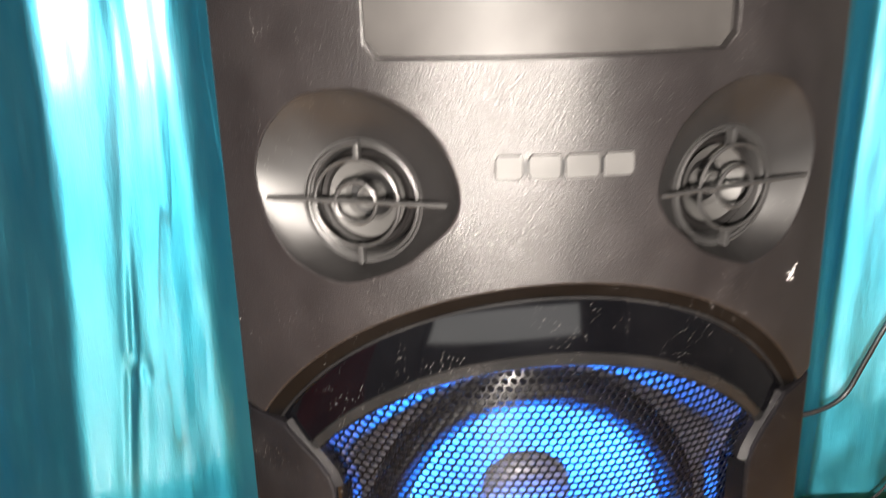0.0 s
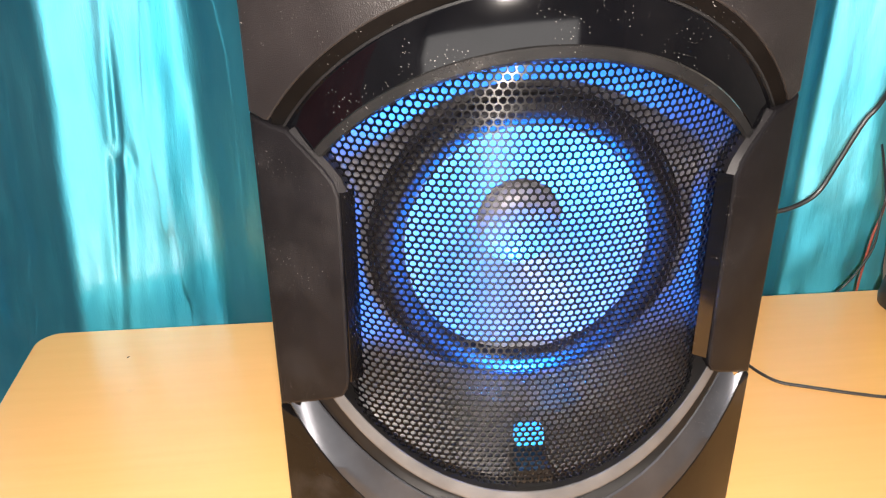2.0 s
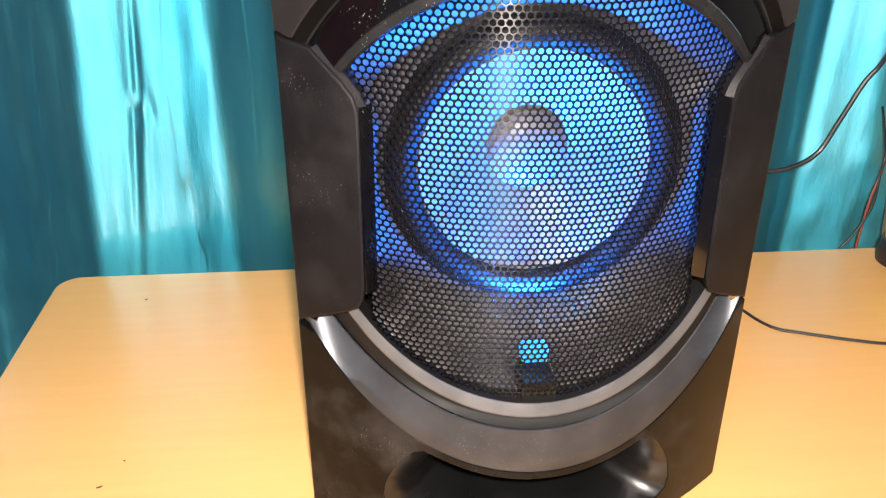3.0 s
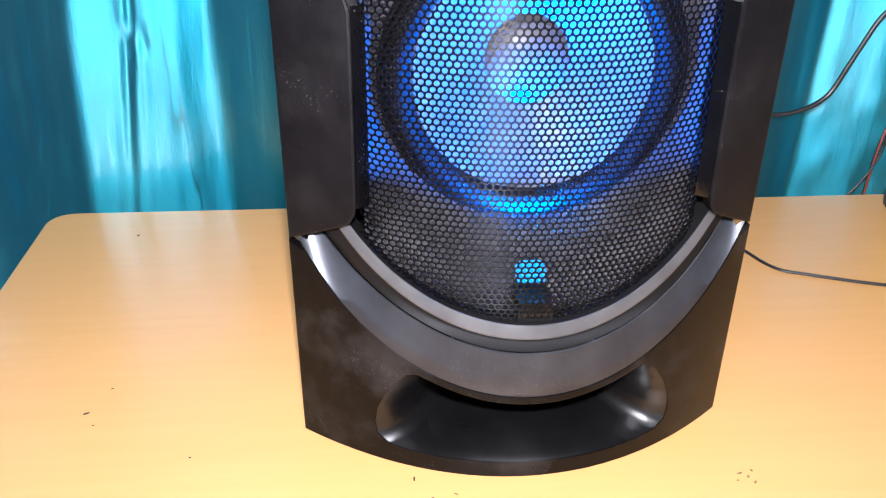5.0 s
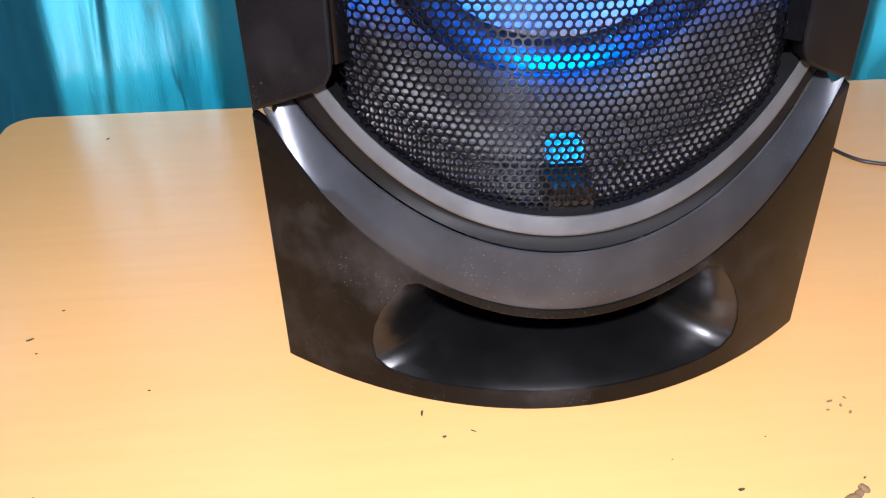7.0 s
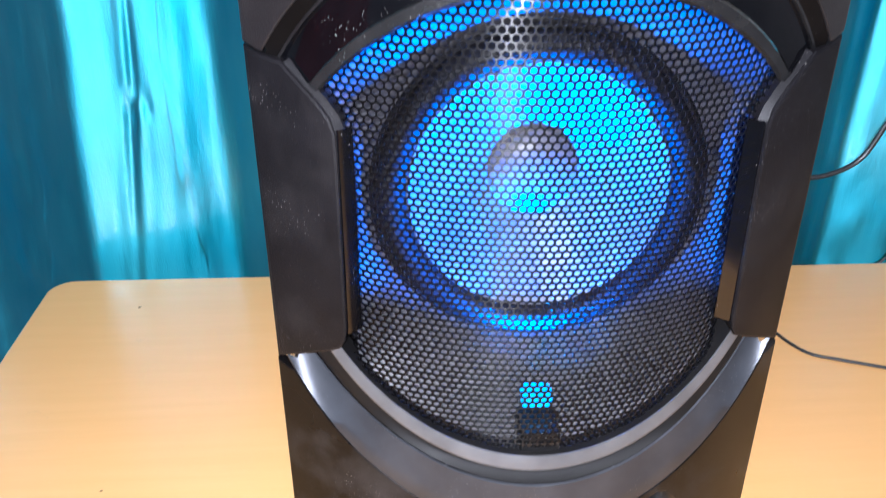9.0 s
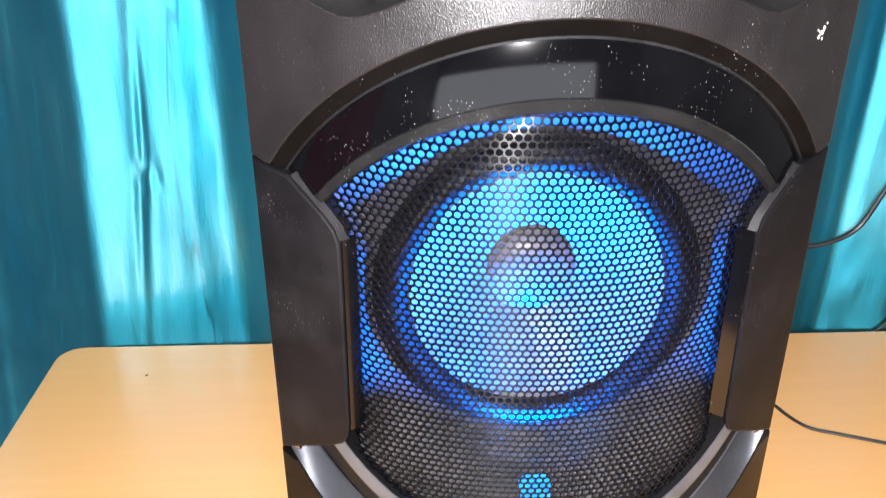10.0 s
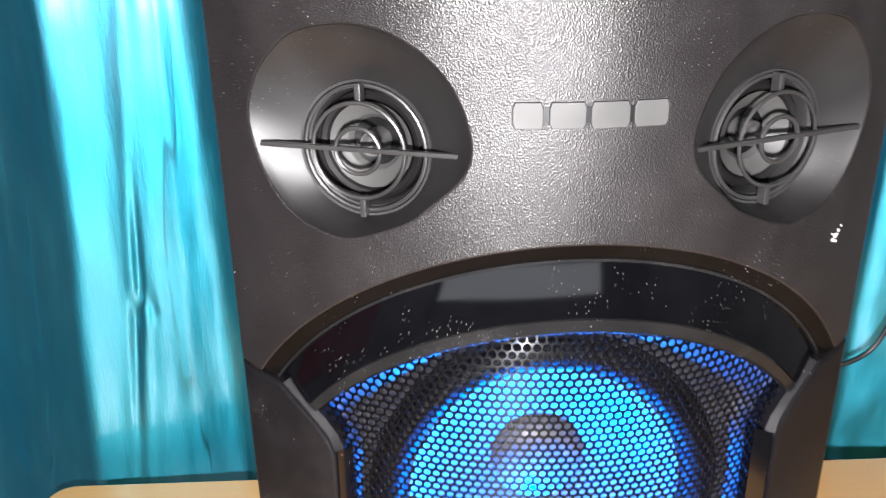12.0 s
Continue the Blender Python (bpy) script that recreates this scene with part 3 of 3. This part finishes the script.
# hollow behind the grille
def outline_radius(a):
    lo, hi = 0.05, 0.2
    for _ in range(30):
        m = (lo + hi) / 2
        lo, hi = (m, hi) if grille_limit(m * math.cos(a), WZ + m * math.sin(a)) > -0.002 else (lo, m)
    return lo


def bowl_loop(t):
    out = []
    for k in range(120):
        a = 2 * math.pi * k / 120
        r = outline_radius(a) * (1 - t) + 0.1005 * t
        if r < 0.1005:
            r = 0.1005 + 0.0005 * (1 - t)
        x, z = r * math.cos(a), WZ + r * math.sin(a)
        e = outline_radius(a)
        y0 = front(e * math.cos(a), 0.021)
        out.append((x, y0 + (0.004 - y0) * t ** 0.8, z))
    return out


part("baffle", loft([bowl_loop(t) for t in (0, 0.15, 0.35, 0.6, 0.85, 1.0)] + [[(0.097 * math.cos(2 * math.pi * k / 120), 0.008, WZ + 0.097 * math.sin(2 * math.pi * k / 120)) for k in range(120)]], True), BAFFLE, speaker, "hollow grey baffle behind the grille")

woofer = part("woofer", turned(0, WZ, [(0.1015, 0.012), (0.1015, 0.002), (0.099, -0.001), (0.0965, 0.002)]), RUBBER, speaker, "large round woofer")
part("surround", turned(0, WZ, [(0.0975, 0.001)] + [(0.0885 + 0.009 * math.cos(math.pi * k / 12), 0.001 - 0.0085 * math.sin(math.pi * k / 12)) for k in range(13)] + [(0.0790, 0.003)]), RUBBER, woofer, "black rubber roll surround")
part("cone", turned(0, WZ, [(0.0800, 0.0015), (0.0785, 0.0000), (0.077, 0.0008), (0.060, 0.013), (0.045, 0.022), (0.028, 0.030), (0.0265, 0.031)]), CONE, woofer, "pale grey paper cone")
part("dust_cap", turned(0, WZ, [(0.0285, 0.0300)] + [(0.028 * math.cos(math.pi * k / 20), 0.0295 - 0.011 * math.sin(math.pi * k / 20)) for k in range(10)], 72, False, True), CAP, woofer, "domed dust cap")
lamp_block = part("light_block", loft([[(x * k, y, z) for x, z in ((-0.0130, 0.870), (0.0130, 0.870), (0.0130, 0.889), (0.0110, 0.893), (-0.0110, 0.893), (-0.0130, 0.889))] for k, y in ((1.1, -0.015), (1.0, -0.0505), (0.9, -0.0525))], True, True, True), SATIN, speaker, "small black block behind the grille")
part("led_lens", loft([[(x * k, y, z) for x, z in ((-0.0095, 0.8985), (0.0095, 0.8985), (0.0100, 0.9065), (0.0070, 0.9100), (-0.0070, 0.9100), (-0.0100, 0.9065))] for k, y in ((1.0, -0.024), (1.0, -0.033), (0.85, -0.036))], True, True, True), LED, lamp_block, "glowing blue light lens")
area("led_light", look((0.0, -0.030, 0.9215), (0.0, -0.006, 1.03)), 0.024, 0.010, 5.5, (0.0, 0.16, 1.0), 128)

# tweeters: flared mouth, cup, cone, guard rings and bars, turned outwards with the bow of the front
CUP_Z, CUP_R = 1.2455, 0.0308
for s in (1, -1):
    cx = -s * 0.0930
    yc = front(cx) + 0.021
    outwards = Matrix.Translation((cx, yc, CUP_Z)) @ Matrix.Rotation(radians(-20 * s), 4, "Z") @ Matrix.Translation((-cx, -yc, -CUP_Z))

    def lean(bm):
        bmesh.ops.transform(bm, matrix=outwards, verts=bm.verts)
        return bm

    tweeter = part("tweeter", lean(turned(cx, CUP_Z, [(CUP_R + 0.0016, yc + 0.001), (CUP_R + 0.0012, yc - 0.0012), (CUP_R, yc - 0.0010), (CUP_R - 0.0008, yc + 0.002), (CUP_R - 0.0024, yc + 0.003), (CUP_R - 0.0030, yc + 0.0022), (CUP_R - 0.0036, yc + 0.004), (CUP_R - 0.004, yc + 0.014)])), GUARD, speaker, "round tweeter in an oval flared mouth")
    mouth = [(x, z) for x, z in ovals[s]]
    loops = [[] for _ in range(11)]
    for x, z in mouth:
        a = math.atan2(z - CUP_Z, x - cx)
        end = outwards @ Vector((cx + (CUP_R + 0.001) * math.cos(a), yc, CUP_Z + (CUP_R + 0.001) * math.sin(a)))
        for k in range(11):
            t = k / 10
            loops[k].append((x * (1 - t) + end.x * t, front(x, 0.0008) * (1 - t ** 0.75) + end.y * t ** 0.75, z * (1 - t) + end.z * t))
    part("flare", loft(loops), FLARE, tweeter, "satin black flared mouth", sharp=60)
    part("tweeter_cone", lean(turned(cx, CUP_Z, [(0.0205, yc + 0.0065), (0.0135, yc + 0.0115), (0.0115, yc + 0.0145)], 64)), TWEETER, tweeter, "grey tweeter cone")
    part("phase_plug", lean(turned(cx, CUP_Z, [(0.0065, yc + 0.018), (0.0062, yc + 0.008), (0.0056, yc + 0.0068), (0.0048, yc + 0.0072), (0.0030, yc + 0.0095), (0.0006, yc + 0.0105)], 40, False, True)), TWEETER, tweeter, "grey hollow plug")
    part("tweeter_surround", lean(turned(cx, CUP_Z, [(0.0262, yc + 0.010), (0.0255, yc + 0.0065), (0.0240, yc + 0.0050), (0.0220, yc + 0.0060), (0.0203, yc + 0.0085)], 64)), RUBBER, tweeter, "black rubber edge")
    part("cup_floor", lean(turned(cx, CUP_Z, [(0.0270, yc + 0.012), (0.001, yc + 0.019)], 48, False, True)), SATIN, tweeter)
    part("guard_ring", lean(ring(cx, yc - 0.0085, CUP_Z + 0.0010, 0.0220, 0.0010)), GUARD, tweeter)
    part("guard_ring", lean(ring(cx, yc - 0.0095, CUP_Z + 0.0014, 0.0106, 0.0011)), GUARD, tweeter)
    part("guard_ring", lean(ring(cx, yc - 0.0005, CUP_Z, CUP_R - 0.0015, 0.0011)), GUARD, tweeter)
    part("guard_bar", lean(box(cx - 0.0480, cx + 0.0480, yc - 0.0110, yc - 0.0080, CUP_Z + 0.0010, CUP_Z + 0.0034, 0.0007)), GUARD, tweeter)
    for sign in (1, -1):
        z0, z1 = sorted((CUP_Z + sign * 0.0215, CUP_Z + sign * 0.0312))
        part("guard_stem", lean(box(cx - 0.0015, cx + 0.0015, yc - 0.0070, yc - 0.0012, z0, z1, 0.0006)), GUARD, tweeter)

# badge of four plain silver blocks
badge = part("badge", plate([(-0.0295, 1.2650), (0.0325, 1.2650), (0.0325, 1.2722), (-0.0295, 1.2722)], (), -0.0004, 0.002, 0.0002, 12), SATIN, speaker, "brand badge drawn as plain blocks")
for x0, x1 in ((-0.0310, -0.0185), (-0.0160, -0.0010), (0.0010, 0.0172), (0.0190, 0.0338)):
    part("badge_block", plate(dense([(x0 + 0.0010, 1.2632), (x1 - 0.0010, 1.2632), (x1, 1.2655), (x1, 1.2718), (x1 - 0.0010, 1.2742), (x0 + 0.0010, 1.2742), (x0, 1.2718), (x0, 1.2655)], 0.004), (), -0.0018, 0.0025, 0.0004, 6), CHROME, badge, "silver block")

# a fleck of white paint on the upper panel
for dx, dz, r in ((0, 0, 0.0022), (0.002, 0.003, 0.0012), (-0.002, -0.0025, 0.0013), (0.0012, -0.004, 0.0008), (-0.0035, 0.002, 0.0007), (0.004, 0.0055, 0.0007)):
    r, x, z = r * 0.7, 0.1370 + dx * 0.8, 1.1935 + dz * 0.8
    fl = [(x + r * (1 + 0.35 * math.sin(3 * a + dx * 900)) * math.cos(a), z + r * (1 + 0.3 * math.cos(2 * a + dz * 700)) * math.sin(a)) for a in (2 * math.pi * k / 14 for k in range(14))]
    part("paint_fleck", plate(fl, (), -0.0003, 0.001, 0.0001, 3), PAINT_SPOT, speaker, "fleck of white paint")

# ---- cables ----
thing("power_cable", tube([(0.20, 0.44, 0.86), (0.30, 0.452, 0.838), (0.392, 0.452, 0.832), (0.432, 0.450, 0.838), (0.463, 0.450, 0.857), (0.482, 0.450, 0.897), (0.504, 0.450, 0.947), (0.527, 0.455, 0.976), (0.60, 0.52, 1.04), (0.70, 0.64, 1.12), (0.72, 0.702, 1.13)], 0.0030), CABLE, "thick black cable hanging before the curtain", "cable")
thing("thin_cable", tube([(0.30, 0.425, 0.735), (0.42, 0.425, 0.722), (0.478, 0.425, 0.716), (0.510, 0.425, 0.735), (0.536, 0.425, 0.783), (0.541, 0.43, 0.828), (0.550, 0.45, 0.870), (0.60, 0.6, 0.95), (0.62, 0.702, 0.98)], 0.0016), CABLE, "thin black cable sagging behind the table edge", "cable")
thing("red_cable", tube([(0.532, 0.43, 0.70), (0.533, 0.43, 0.75), (0.536, 0.43, 0.80), (0.546, 0.435, 0.84), (0.552, 0.45, 0.89), (0.61, 0.60, 0.96), (0.63, 0.702, 0.98)], 0.0016), RED_CABLE, "thin reddish-brown cable beside the curtain edge", "cable")
thing("signal_cable", tube([(0.15, 0.315, 0.80), (0.22, 0.33, 0.762), (0.275, 0.29, 0.7522), (0.294, 0.257, 0.7517), (0.305, 0.228, 0.7517), (0.318, 0.210, 0.7517), (0.340, 0.200, 0.7517), (0.357, 0.193, 0.7517), (0.391, 0.180, 0.7517), (0.425, 0.171, 0.7517), (0.50, 0.165, 0.7517), (0.60, 0.14, 0.7517), (0.70, 0.16, 0.7517)], 0.0017), CABLE, "thin black cable lying across the table", "cable")

# ---- yellow container at the table's far end ----
jar = holder("yellow_container", "yellow plastic container with a black foot on the table", "container")
part("jar_body", turned(0, 0, [(0.030, 0), (0.034, 0.02), (0.036, 0.12), (0.030, 0.15), (0.012, 0.17), (0.012, 0.19)], 40, True, True), YELLOW, jar, "yellow plastic body")
part("jar_foot", turned(0, 0, [(0.036, -0.028), (0.037, -0.02), (0.034, 0.001)], 40, True, True), CABLE, jar, "black plastic foot")
jar.matrix_world = Matrix.Translation((0.546, 0.345, TOP + 0.0285)) @ Matrix.Rotation(radians(90), 4, "X")

# ---- orange bag wedged between the table and the curtain ----
loops = []
for k in range(17):
    u = k / 16
    x = 0.46 + 0.17 * u
    high = 0.704 + 0.013 * u - 0.05 * max(0, 0.12 - u) ** 2 / 0.0144 + 0.002 * math.sin(9 * u)
    half = 0.012 + 0.006 * math.sin(math.pi * u)
    side = [(-1, 0.0), (-1.25, 0.30), (-1.1, 0.60), (-0.8, 0.97), (-0.4, 0.995), (0, 1.0), (0.4, 0.995), (0.8, 0.97), (1.1, 0.60), (1.25, 0.30), (1, 0.0)]
    loops.append([(x, 0.436 - 0.03 * u + half * a * (1 + 0.1 * math.sin(7 * u + 3 * b)), high * b) for a, b in side])
thing("orange_bag", loft(loops, True, True, True), ORANGE, "orange cloth bag standing behind the table", "bag")

# ---- crumbs on the table ----
rng = random.Random(4)


def crumb(x, y, size, length, angle):
    bm = bmesh.new()
    bmesh.ops.create_icosphere(bm, subdivisions=2, radius=1)
    for v in bm.verts:
        k = 1 + 0.45 * noise.noise(v.co * 1.7 + Vector((x * 90, y * 90, 3)))
        v.co = Vector((v.co.x * length * k, v.co.y * size * k, max(v.co.z, -0.6) * size * 0.5 * k))
    bmesh.ops.transform(bm, matrix=Matrix.Translation((x, y, TOP + size * 0.25)) @ Matrix.Rotation(angle, 4, "Z"), verts=bm.verts)
    return bm


flake = crumb(0.1375, -0.146, 0.0036, 0.0052, 0.55)
for x, y, size, length, angle in ((0.1425, -0.1425, 0.0022, 0.0040, 0.75), (0.1468, -0.1395, 0.0026, 0.0030, 1.9), (0.1345, -0.1490, 0.0022, 0.0030, 2.4)):
    lump = bpy.data.meshes.new("lump")
    piece = crumb(x, y, size, length, angle)
    piece.to_mesh(lump)
    piece.free()
    flake.from_mesh(lump)
    bpy.data.meshes.remove(lump)
thing("dry_flake", flake, CHIP, "knobbly dry beige flake lying on the table", "debris")
for x, y, length, angle in ((0.158, -0.074, 0.0022, 0.3), (0.163, -0.078, 0.0016, 1.1), (0.168, -0.072, 0.0013, 2.0), (0.166, -0.084, 0.0018, 0.8), (0.154, -0.081, 0.0010, 0.2)):
    thing("flake_chip", crumb(x, y, 0.0008, length, angle), CHIP, "tiny beige chip on the table", "crumb", group="chips on the table")
for x, y, s, l, a in ((-0.341, 0.033, 0.0010, 0.0026, 0.5), (-0.332, 0.018, 0.0007, 0.0009, 0), (-0.328, 0.064, 0.0006, 0.0012, 0.3), (-0.250, -0.025, 0.0006, 0.0010, 0), (-0.083, -0.061, 0.0007, 0.0026, 1.5),
                      (-0.071, -0.081, 0.0009, 0.0013, 0.2), (-0.054, -0.078, 0.0005, 0.0018, 2.6), (-0.366, 0.340, 0.0008, 0.0022, 0.9), (0.083, -0.134, 0.0010, 0.0018, 0.1), (-0.295, -0.105, 0.0006, 0.0008, 0),
                      (-0.004, -0.136, 0.0007, 0.0010, 0), (0.053, -0.110, 0.0004, 0.0006, 0), (0.110, -0.098, 0.0004, 0.0006, 0), (0.151, -0.132, 0.0005, 0.0012, 0.6), (0.174, -0.148, 0.0012, 0.0022, 0.4), (0.200, -0.149, 0.0017, 0.0024, 0.2), (0.209, -0.149, 0.0008, 0.0010, 0)):
    thing("crumb", crumb(x, y, s, l, a), DEBRIS, "tiny dark crumb on the table", "crumb", group="crumbs on the table")
